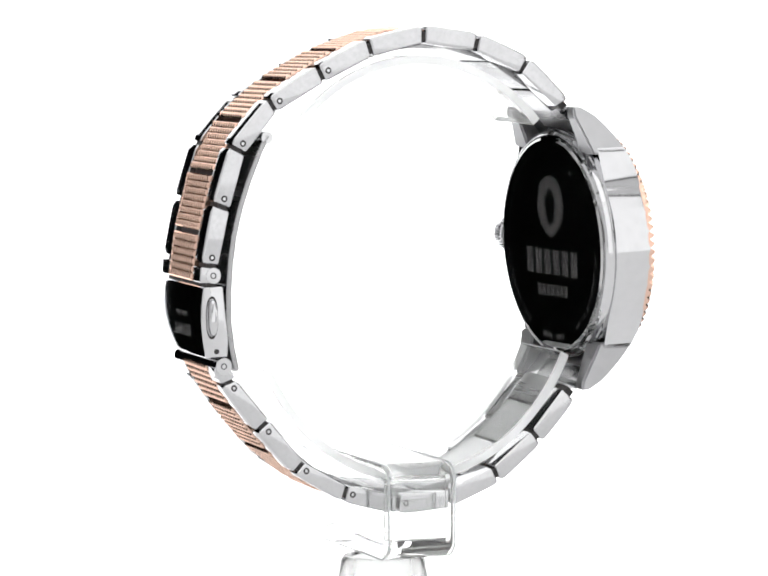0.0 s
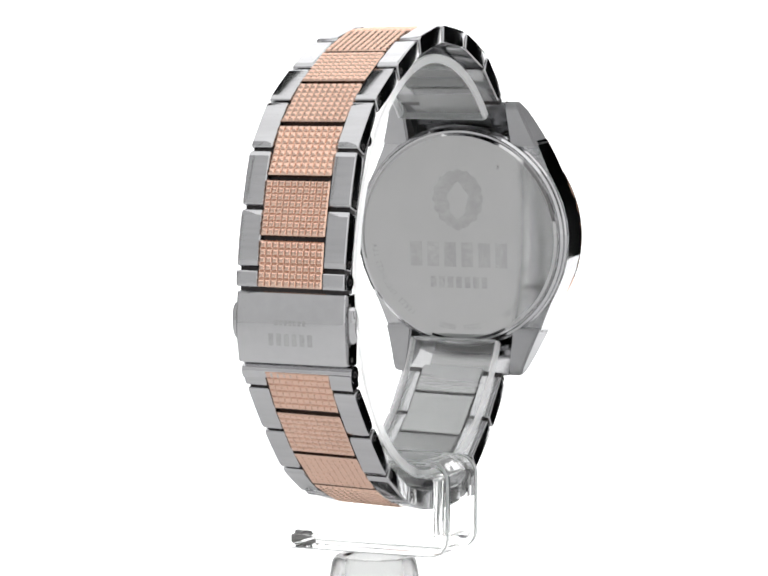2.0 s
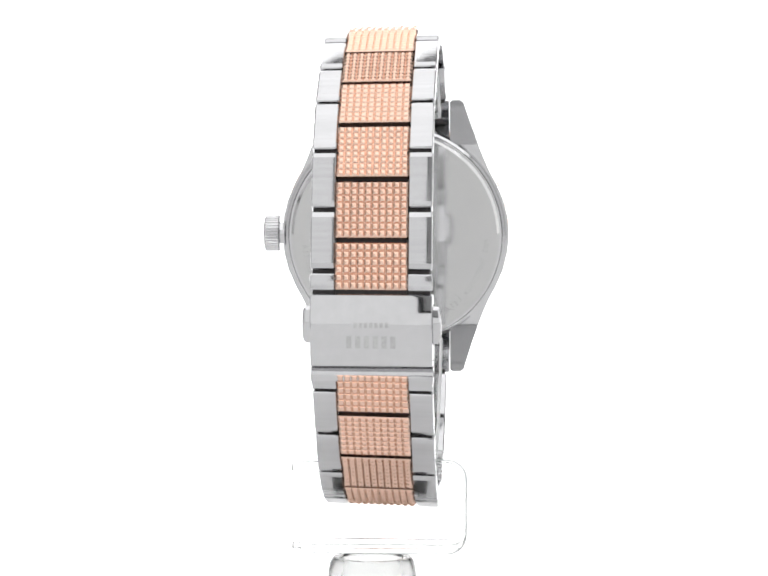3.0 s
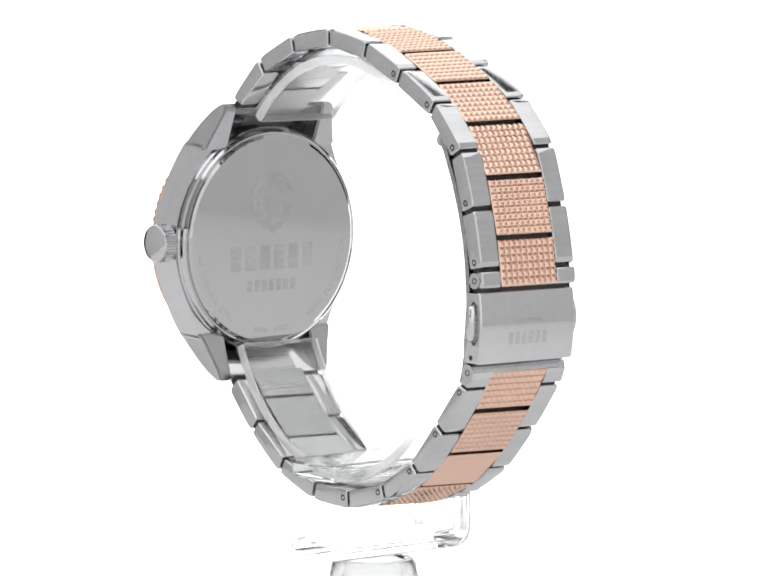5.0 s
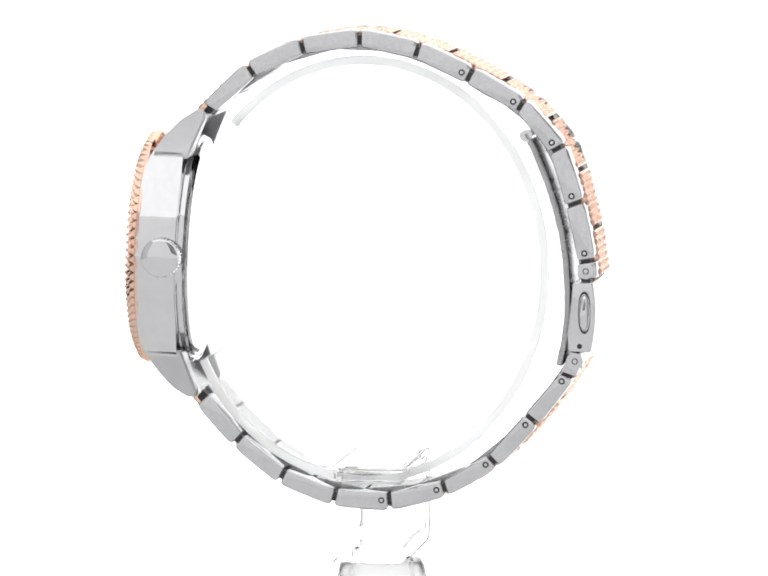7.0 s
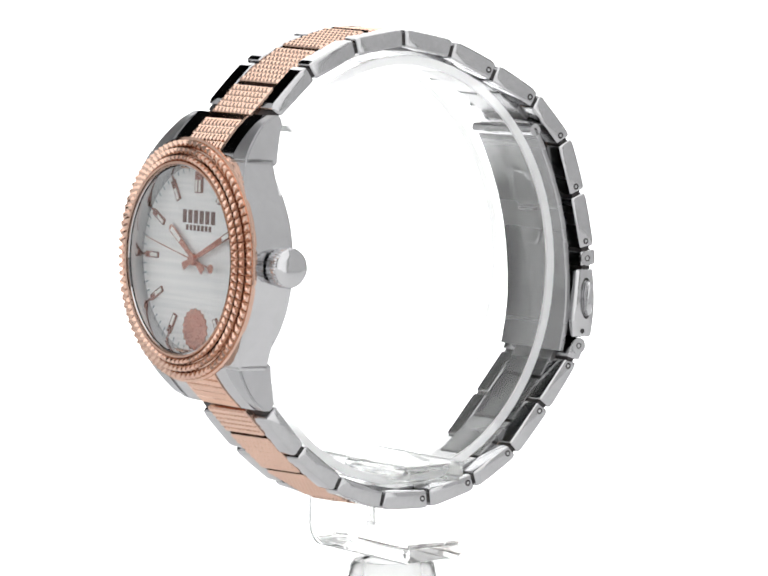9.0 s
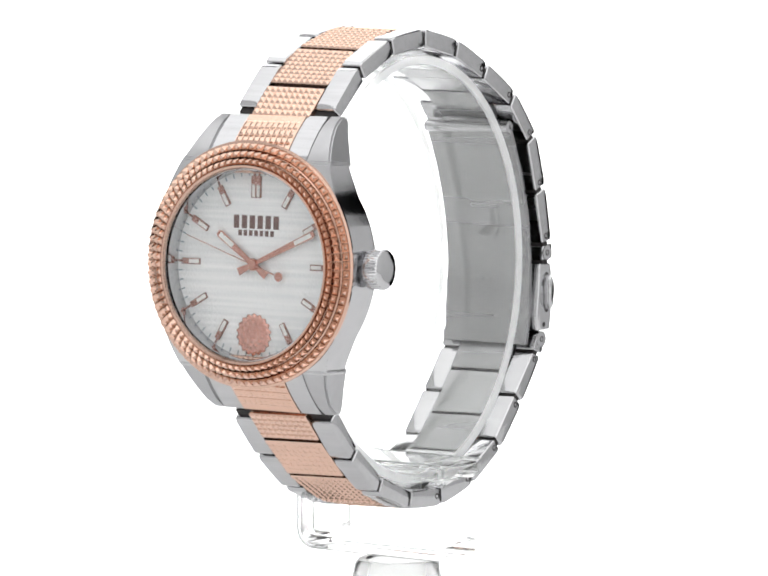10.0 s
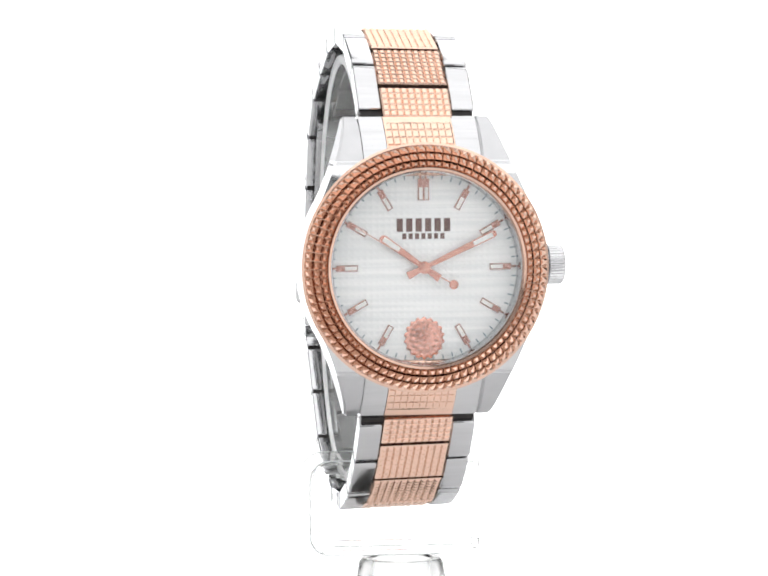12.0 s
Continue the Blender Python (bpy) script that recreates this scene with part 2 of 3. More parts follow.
    for lo, hi in (((-0.523, 0.001), (0.523, v0)), ((-0.523, v0), (u0, v1)), ((u1, v0), (0.523, v1)), ((-0.523, v1), (0.523, 0.62))):
        box_part("front_panel", (lo[0], -0.743, lo[1]), (hi[0], -0.74, hi[1]), DIFFUSER_FRONT, tent, "glowing white diffuser cloth")
    box_part("dim_room_cloth", (u0 + 0.012, -0.747, v0 + 0.02), (u1 - 0.012, -0.744, v1 - 0.01), GREY_CLOTH, tent, "unseen unlit grey cloth standing in for the dim room past the camera opening")
    for lo, hi in (((u0, v0), (u1, v0 + 0.02)), ((u0, v0 + 0.02), (u0 + 0.012, v1)), ((u1 - 0.012, v0 + 0.02), (u1, v1))):
        box_part("hem", (lo[0], -0.7445, lo[1]), (hi[0], -0.7415, hi[1]), BLACK_CLOTH, tent, "black hem of the camera opening")
    box_part("top_panel", (-0.523, -0.738, 0.622), (0.523, 0.37, 0.625), DIFFUSER_TOP, tent, "glowing white diffuser cloth")


build_studio()

# ---- the watch ----
watch = tagged(new("wrist_watch"), "two-tone steel and rose gold wrist watch hanging on a clear stand", "watch")

# joints of the bracelet: (outer n, outer z, inner n, inner z), from the upper lug over the top to the clasp
UPPER = [(27.8, -24.0, 25.8, -25.2), (20.8, -17.2, 19.3, -19.45), (12.0, -13.25, 11.35, -15.85), (2.45, -11.9, 2.4, -14.65), (-7.25, -13.85, -6.4, -16.5),
         (-15.85, -17.85, -14.55, -20.35), (-24.1, -22.7, -22.7, -24.9), (-30.5, -29.9, -28.0, -31.2), (-33.35, -38.8, -30.6, -39.8), (-35.25, -48.2, -32.6, -48.65)]
LOWER = [(-32.0, -67.0, -29.8, -66.2), (-26.2, -74.55, -24.15, -72.9), (-19.85, -81.45, -18.2, -79.7), (-11.6, -86.35, -10.85, -83.9), (-2.4, -88.75, -2.2, -85.95),
         (6.95, -88.2, 6.3, -85.6), (15.75, -84.75, 14.5, -82.4), (23.1, -78.8, 21.45, -76.9), (29.1, -72.1, 27.1, -70.2)]
HALF, ROSE_HALF = 9.15, 5.42


def centre(n):
    """The bracelet's middle line, askew on the stand by a degree."""
    return 0.4 + 0.013 * n


def B(x, n, z):
    """A place on the bracelet, which flares a little towards its nine o'clock side."""
    k = 1.002 + 0.0008 * (9.5 - x)
    return W(centre(n) + x * (1 + 0.0008 * max(0.0, -n)), -6 + (n + 6) * k, -46 + (z + 46) * k)


def side_link(a, b, pin_at):
    """Two steel outer links between the joints a and b; pin_at: 1 or 0 puts the pin near b or a, None leaves it out."""
    def mixp(p, q, t):
        return (p[0] + (q[0] - p[0]) * t, p[1] + (q[1] - p[1]) * t)
    oa, ia, ob, ib = a[:2], a[2:], b[:2], b[2:]
    length = math.hypot(ob[0] - oa[0], ob[1] - oa[1])
    g = 0.30 / length
    d = ((ob[0] - oa[0]) / length, (ob[1] - oa[1]) / length)
    out = (oa[0] + ob[0] - ia[0] - ib[0], oa[1] + ob[1] - ia[1] - ib[1])
    k = math.hypot(*out)
    out = (out[0] / k, out[1] / k)
    top = []
    for t, h in ((g, -0.06), (0.13, 0.20), (0.5, 0.25), (0.87, 0.20), (1 - g, -0.06)):
        p = mixp(oa, ob, t)
        top.append((p[0] + out[0] * h, p[1] + out[1] * h))
    outline = top + [mixp(ia, ib, 1 - g), mixp(ia, ib, 0.5), mixp(ia, ib, g)]
    c = 0.0
    for s in (-1, 1):
        bm = bmesh.new()
        x0, x1 = sorted((c + s * (ROSE_HALF + 0.06), c + s * HALF))
        prism(bm, outline, x0, x1, place=B, bevel=0.4, segments=3)
        link = part("side_link", bm, STEEL_BRUSHED, watch, smooth=9)
        if pin_at is not None and length > 4:
            t = 0.86 if pin_at else 0.14
            po, pi = mixp(oa, ob, t), mixp(ia, ib, t)
            q = mixp(po, pi, 0.52)
            bm = bmesh.new()
            for r0, r1, h0, h1 in ((0.24, 0.24, -0.1, 0.02), ):
                ring = [[B(c + s * (HALF + h), q[0] + r * math.cos(u * math.pi / 8), q[1] + r * math.sin(u * math.pi / 8)) for u in range(16)] for r, h in ((r0, h0), (r1, h1))]
                loft(bm, ring)
            part("pin", bm, STEEL, link, "polished steel pin end")
            # pin hole as a flat ring, its inner shade given by the colour
            bm = bmesh.new()
            ring = [[B(c + s * (HALF + h), q[0] + r * math.cos(u * math.pi / 8), q[1] + r * math.sin(u * math.pi / 8)) for u in range(16)] for r, h in ((0.26, -0.05), (0.26, 0.012), (0.52, 0.012), (0.52, -0.05))]
            loft(bm, ring, True, False)
            part("pin_hole_shade", bm, DARK, link, "near-black ring for the shade inside the pin hole")


def studs(bm, at, rows, cols, height, flat=0.14, gap=0.01):
    """A field of blunt pyramids that stand a little apart; at(u, v, h) gives the place at row u, column v, height h."""
    for i in range(rows):
        for j in range(cols):
            rings = []
            for m, h in ((gap, -0.02), (gap + 0.5 * (0.5 - flat - gap), height * 0.68), (0.5 - flat, height)):
                rings.append([bm.verts.new(at(i + u, j + v, h)) for u, v in ((m, m), (1 - m, m), (1 - m, 1 - m), (m, 1 - m))])
            for lower, upper in zip(rings, rings[1:]):
                for k in range(4):
                    bm.faces.new((lower[k], lower[(k + 1) % 4], upper[(k + 1) % 4], upper[k]))
            bm.faces.new(rings[-1])


def rose_link(a, b, first, last):
    """A studded rose gold middle link from a to b, each (outer n, z, inner n, z)."""
    oa, ia, ob, ib = a[:2], a[2:], b[:2], b[2:]
    length = math.hypot(ob[0] - oa[0], ob[1] - oa[1])
    d = ((ob[0] - oa[0]) / length, (ob[1] - oa[1]) / length)
    out = (oa[0] + ob[0] - ia[0] - ib[0], oa[1] + ob[1] - ia[1] - ib[1])
    k = math.hypot(*out)
    out = (out[0] / k, out[1] / k)
    gap = 0.26
    lift = 0.36
    g0, g1 = (-0.1 if first else 0.36), (-0.1 if last else 0.36)
    p = (oa[0] + d[0] * g0, oa[1] + d[1] * g0)
    q = (ob[0] - d[0] * g1, ob[1] - d[1] * g1)
    outline = [(p[0] + out[0] * lift, p[1] + out[1] * lift), (q[0] + out[0] * lift, q[1] + out[1] * lift),
               (ib[0] - d[0] * gap + out[0] * 1.1, ib[1] - d[1] * gap + out[1] * 1.1), (ia[0] + d[0] * gap + out[0] * 1.1, ia[1] + d[1] * gap + out[1] * 1.1)]
    c = 0.0
    bm = bmesh.new()
    prism(bm, outline, c - ROSE_HALF, c + ROSE_HALF, place=B, bevel=0.12, segments=1)
    run = length - g0 - g1 - 0.16
    rows = max(3, round(run / 1.12))

    def at(u, v, h):
        e = 0.08 + run * u / rows
        return B(c - ROSE_HALF + 0.06 + (2 * ROSE_HALF - 0.12) * v / 10, p[0] + d[0] * e + out[0] * (lift + 0.005 + h), p[1] + d[1] * e + out[1] * (lift + 0.005 + h))
    studs(bm, at, rows, 10, 0.27, 0.15)
    part("middle_link", bm, ROSE_LINK, watch, "rose gold link with rows of small pyramid studs")
    if last:
        return
    # connecting bar under the next joint, the gap's shade put into its dark colour
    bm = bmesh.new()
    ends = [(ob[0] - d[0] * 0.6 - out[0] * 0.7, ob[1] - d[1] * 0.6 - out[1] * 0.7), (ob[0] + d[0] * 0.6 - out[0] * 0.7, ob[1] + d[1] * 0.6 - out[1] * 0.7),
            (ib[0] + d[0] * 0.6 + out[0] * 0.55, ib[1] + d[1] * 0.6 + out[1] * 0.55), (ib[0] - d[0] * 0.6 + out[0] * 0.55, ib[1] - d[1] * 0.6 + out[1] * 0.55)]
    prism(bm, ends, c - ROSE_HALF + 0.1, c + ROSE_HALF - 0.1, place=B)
    part("link_bar", bm, DARK, watch, "connecting bar coloured near-black for the shade between two links")


def between(a, b, t=0.5):
    return tuple(p + (q - p) * t for p, q in zip(a, b))


def inner_face(a, b):
    """The smooth steel underside of a link, as seen from within the bracelet."""
    out = (a[0] - a[2], a[1] - a[3])
    k = math.hypot(*out)
    out = (out[0] / k, out[1] / k)
    l = math.hypot(b[2] - a[2], b[3] - a[3])
    d = ((b[2] - a[2]) / l, (b[3] - a[3]) / l)
    g = 0.25
    c = 0.0
    outline = [(a[2] + d[0] * g, a[3] + d[1] * g), (b[2] - d[0] * g, b[3] - d[1] * g),
               (b[2] - d[0] * g + out[0] * 1.05, b[3] - d[1] * g + out[1] * 1.05), (a[2] + d[0] * g + out[0] * 1.05, a[3] + d[1] * g + out[1] * 1.05)]
    bm = bmesh.new()
    prism(bm, outline, c - ROSE_HALF + 0.05, c + ROSE_HALF - 0.05, place=B, bevel=0.08, segments=1)
    part("link_underside", bm, STEEL_INNER, watch, "satin steel underside of a link")


CLASP_TOP = (-35.4, -51.35, -32.6, -51.5)
CLASP_LOW = (-33.3, -63.9, -30.8, -64.0)
for chain, ends, pin in ((UPPER + [CLASP_TOP], (0, 1), 1), ([CLASP_LOW] + LOWER, (1, 0), 0)):
    for i, (a, b) in enumerate(zip(chain, chain[1:])):
        far = i if pin else len(chain) - 2 - i
        side_link(a, b, (pin if 4 <= far or not pin and far >= 3 else None))
    for i, a in enumerate(chain):
        b, e = chain[min(i + 1, len(chain) - 1)], chain[max(i - 1, 0)]
        l = math.hypot(b[0] - e[0], b[1] - e[1])
        d = ((b[0] - e[0]) / l, (b[1] - e[1]) / l)
        o, q = between((a[0], a[1]), (a[2], a[3]), 0.3), between((a[0], a[1]), (a[2], a[3]), 0.84)
        # filler added in each joint, near-black in place of the gap's shade
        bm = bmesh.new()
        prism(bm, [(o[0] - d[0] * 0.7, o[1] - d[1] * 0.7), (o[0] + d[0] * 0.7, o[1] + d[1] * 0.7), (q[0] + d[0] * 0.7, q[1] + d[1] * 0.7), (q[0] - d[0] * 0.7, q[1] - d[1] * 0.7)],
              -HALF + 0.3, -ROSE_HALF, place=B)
        part("joint_filler", bm, DARK, watch, "near-black joint filler with the gap's shade in its colour")
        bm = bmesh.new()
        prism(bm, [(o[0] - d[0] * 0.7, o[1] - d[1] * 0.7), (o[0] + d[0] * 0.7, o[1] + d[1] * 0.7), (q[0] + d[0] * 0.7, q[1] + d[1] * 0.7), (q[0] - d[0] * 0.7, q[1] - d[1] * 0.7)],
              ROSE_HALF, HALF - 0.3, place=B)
        part("joint_filler", bm, DARK, watch, "near-black joint filler with the gap's shade in its colour")
    mids = [between(a, b) for a, b in zip(chain, chain[1:])]
    if pin:
        stops = [between(chain[0], chain[1], -0.15)] + mids[:-1] + [chain[-1]]
    else:
        stops = [chain[0]] + mids[1:] + [between(chain[-1], chain[-2], -0.15)]
    for a, b in zip(stops, stops[1:]):
        rose_link(a, b, pin and a is stops[0], not pin and b is stops[-1])
        inner_face(a, b)


CLASP_TWIST = -1.5


def build_clasp():
    # cover, gently curved, with folded sides
    c = centre(-34)
    tw = radians(CLASP_TWIST)

    def K(x, n, z):
        return W(c + (x - c) * math.cos(tw) + (n + 34) * math.sin(tw), -34 + (n + 34) * math.cos(tw) - (x - c) * math.sin(tw), z)
    bm = bmesh.new()
    def cover_out(z):
        return -35.7 + 0.018 * (z + 56.6) ** 2
    outer = [(cover_out(z), z) for z in (-51.75 - 11.25 * i / 28 for i in range(29))]
    inner = [(-31.3, -63.0), (-31.2, -60.0), (-31.5, -57.2), (-31.8, -54.3), (-32.0, -51.75)]
    prism(bm, outer + inner, c - 9.5, c + 9.5, place=K, bevel=0.4, segments=3)
    cover = part("clasp_cover", bm, STEEL, watch, "satin steel clasp cover with faint engraved marks", smooth=30)
    for s in (-1, 1):
        bm = bmesh.new()
        rings = []
        for h, k in ((8.9, 1.0), (10.2, 1.0), (10.55, 0.9), (10.75, 0.7)):
            ring = []
            for i in range(24):
                u = 2 * math.pi * i / 24
                v, w2 = 2.9 * k * math.copysign(abs(math.cos(u)) ** 0.7, math.cos(u)), 0.72 * k * math.sin(u)
                ring.append(K(c + s * h, -33.95 + w2 - 0.02 * v, -56.6 + v))
            rings.append(ring)
        loft(bm, rings)
        part("push_button", bm, STEEL, cover, "polished oval push button", smooth=40)
        # slot as a thin raised ring, its depth shade given by the colour
        bm = bmesh.new()
        rings = []
        for h, k in ((9.3, 1.0), (9.52, 1.0), (9.52, 0.88), (9.3, 0.88)):
            rings.append([K(c + s * h, -33.95 + 1.0 * k * math.sin(2 * math.pi * i / 24), -56.6 + 3.4 * k * math.copysign(abs(math.cos(2 * math.pi * i / 24)) ** 0.7, math.cos(2 * math.pi * i / 24))) for i in range(24)])
        loft(bm, rings, True, False)
        part("button_slot_shade", bm, DARK, cover, "near-black ring for the shade in the slot round the push button")
        bm = bmesh.new()
        loft(bm, [[K(c + s * h, -33.2 + 0.42 * math.cos(u * math.pi / 8), -62.0 + 0.42 * math.sin(u * math.pi / 8)) for u in range(16)] for h in (9.3, 9.53)])
        part("pin", bm, DARK, cover, "small pin in the clasp side")
    # engraved brand mark as plain bars, upside down on the cover
    def engraved(x, w, za, zb):
        zs = [za + (zb - za) * i / 8 for i in range(9)]
        bm = bmesh.new()
        prism(bm, [(cover_out(z) - 0.012, z) for z in zs] + [(cover_out(z) + 0.1, z) for z in zs[::-1]], x - w, x + w, place=K)
        part("engraved_bar", bm, STEEL_ETCHED, cover, "engraved brand mark stroke")
    for k in range(6):
        engraved(c - 3.4 + k * 1.36, 0.4, -60.1, -58.2)
    for k in range(7):
        engraved(c - 2.4 + k * 0.8, 0.26, -56.9, -56.1)
    # folding blade inside
    c = centre(-29)
    line = [(-23.6, -28.3), (-25.0, -31.0), (-26.9, -35.5), (-28.4, -40.0), (-29.4, -44.2), (-30.0, -48.5), (-30.3, -53.0), (-30.3, -57.5), (-29.8, -61.5), (-29.0, -65.2)]
    thick = []
    for i, (n, z) in enumerate(line):
        a, b = line[max(0, i - 1)], line[min(len(line) - 1, i + 1)]
        l = math.hypot(b[0] - a[0], b[1] - a[1])
        thick.append((n + (b[1] - a[1]) / l * 1.0, z - (b[0] - a[0]) / l * 1.0))
    bm = bmesh.new()
    prism(bm, line + thick[::-1], c - 8.2, c + 8.2, bevel=0.25)
    blade = part("folding_blade", bm, STEEL_INNER, watch, "satin steel folding blade inside the clasp", smooth=30)
    bm = bmesh.new()
    loft(bm, [[W(c + x, -24.2 + 1.0 * math.cos(u * math.pi / 10), -28.6 + 1.0 * math.sin(u * math.pi / 10)) for u in range(20)] for x in (-8.2, 8.2)])
    part("hinge_barrel", bm, STEEL, blade, "polished hinge barrel", smooth=40)
    # pressed oval in the blade
    bm = bmesh.new()
    rings = []
    for k, h in ((1.0, 0.05), (0.96, 0.16), (0.86, 0.16), (0.82, 0.05)):
        ring = []
        for i in range(48):
            u = 2 * math.pi * i / 48
            x, v = 3.0 * k * math.copysign(abs(math.sin(u)) ** 0.8, math.sin(u)), 6.6 * k * math.copysign(abs(math.cos(u)) ** 0.6, math.cos(u))
            z = -41.5 + v
            n = -25.0 - (z + 31.0) / -13.2 * 4.4 if z > -44.2 else -29.4 - (z + 44.2) / -8.8 * 0.9
            n += 0.55 * math.sin(math.pi * min(1, max(0, (z + 44.2) / 13.2))) * -1
            ring.append(W(c + x, n + h + 0.05, z))
        rings.append(ring)
    loft(bm, rings, True, True)
    part("pressed_rib", bm, STEEL_INNER, blade, "raised oval pressed into the blade", smooth=50)
    bm = bmesh.new()
    loft(bm, [[W(c - 0.6 + r * math.sin(u * math.pi / 12), -30.25 + h, -54.6 + r * math.cos(u * math.pi / 12)) for u in range(24)] for r, h in ((1.05, -0.1), (0.95, 0.12), (0.6, 0.14), (0.45, 0.02))])
    part("dimple", bm, STEEL_INNER, blade, "small round dimple stamped in the blade", smooth=50)
    # hinge at the lower end
    c = centre(-31)
    for z, n, r in ((-64.4, -32.2, 1.35), (-50.0, -33.9, 1.25)):
        bm = bmesh.new()
        loft(bm, [[W(c + x, n + r * math.cos(u * math.pi / 12), z + r * math.sin(u * math.pi / 12)) for u in range(24)] for x in (-9.5, 9.5)])
        hinge = part("hinge", bm, STEEL, watch, "polished steel clasp hinge", smooth=40)
        for s in (-1, 1):
            # ring round the hinge pin, coloured near-black for the hole's shade
            bm = bmesh.new()
            loft(bm, [[W(c + s * x, n + k * math.cos(u * math.pi / 8), z + k * math.sin(u * math.pi / 8)) for u in range(16)] for x, k in ((9.4, 0.5), (9.54, 0.5), (9.54, 0.36), (9.4, 0.36))], True, False)
            part("pin_hole_shade", bm, DARK, hinge, "near-black ring for the shade round the pin")


build_clasp()


# the case: half width, front and back depth by height
def case_width(z):
    z = abs(z)
    rows = [(0, 19.25), (3, 19.0), (6, 18.25), (9, 16.95), (11, 15.85), (13, 15.0), (15, 14.2), (17, 13.45), (19, 12.75), (21, 12.1), (23.1, 11.5)]
    for (a, p), (b, q) in zip(rows, rows[1:]):
        if z <= b:
            return p + (q - p) * (z - a) / (b - a)
    return rows[-1][1]


def case_front(z):
    z = abs(z)
    return 3.9 if z < 11 else 3.9 - 7.1 * ((z - 11) / 12.1) ** 2.02


def case_back(z):
    z = abs(z)
    return -2.35 if z < 12 else -2.35 - 3.55 * ((z - 12) / 11.1) ** 1.24


def lettering(parent, words, radius, a0, a1):
    """Engraved words round the case back, read with their feet outward; angles counter-clockwise from twelve, seen from behind."""
    bm = bmesh.new()
    for k, ch in enumerate(words):
        if ch == " ":
            continue
        cu = bpy.data.curves.new("letter", "FONT")
        cu.body, cu.size, cu.align_x = ch, 1.35, "CENTER"
        cu.resolution_u = 2
        ob = new("letter", cu)
        me = bpy.data.meshes.new_from_object(ob.evaluated_get(bpy.context.evaluated_depsgraph_get()))
        a = radians(a0 + (a1 - a0) * k / (len(words) - 1))
        cx, cz = -math.sin(a), math.cos(a)
        made = []
        for v in me.vertices:
            u, w = v.co.x * 0.85, v.co.y
            # seen from behind, screen right is minus x; letter tops point to the centre
            px, pz = cx * (radius + 0.5 - w) - cz * u * -1, cz * (radius + 0.5 - w) + cx * u * -1
            made.append(bm.verts.new(C(-px, -4.215, pz)))
        for p in me.polygons:
            try:
                bm.faces.new([made[i] for i in p.vertices])
            except ValueError:
                pass
        bpy.data.objects.remove(ob)
        bpy.data.curves.remove(cu)
        bpy.data.meshes.remove(me)
    part("inscription", bm, STEEL_ETCHED, parent, "small engraved words round the case back")


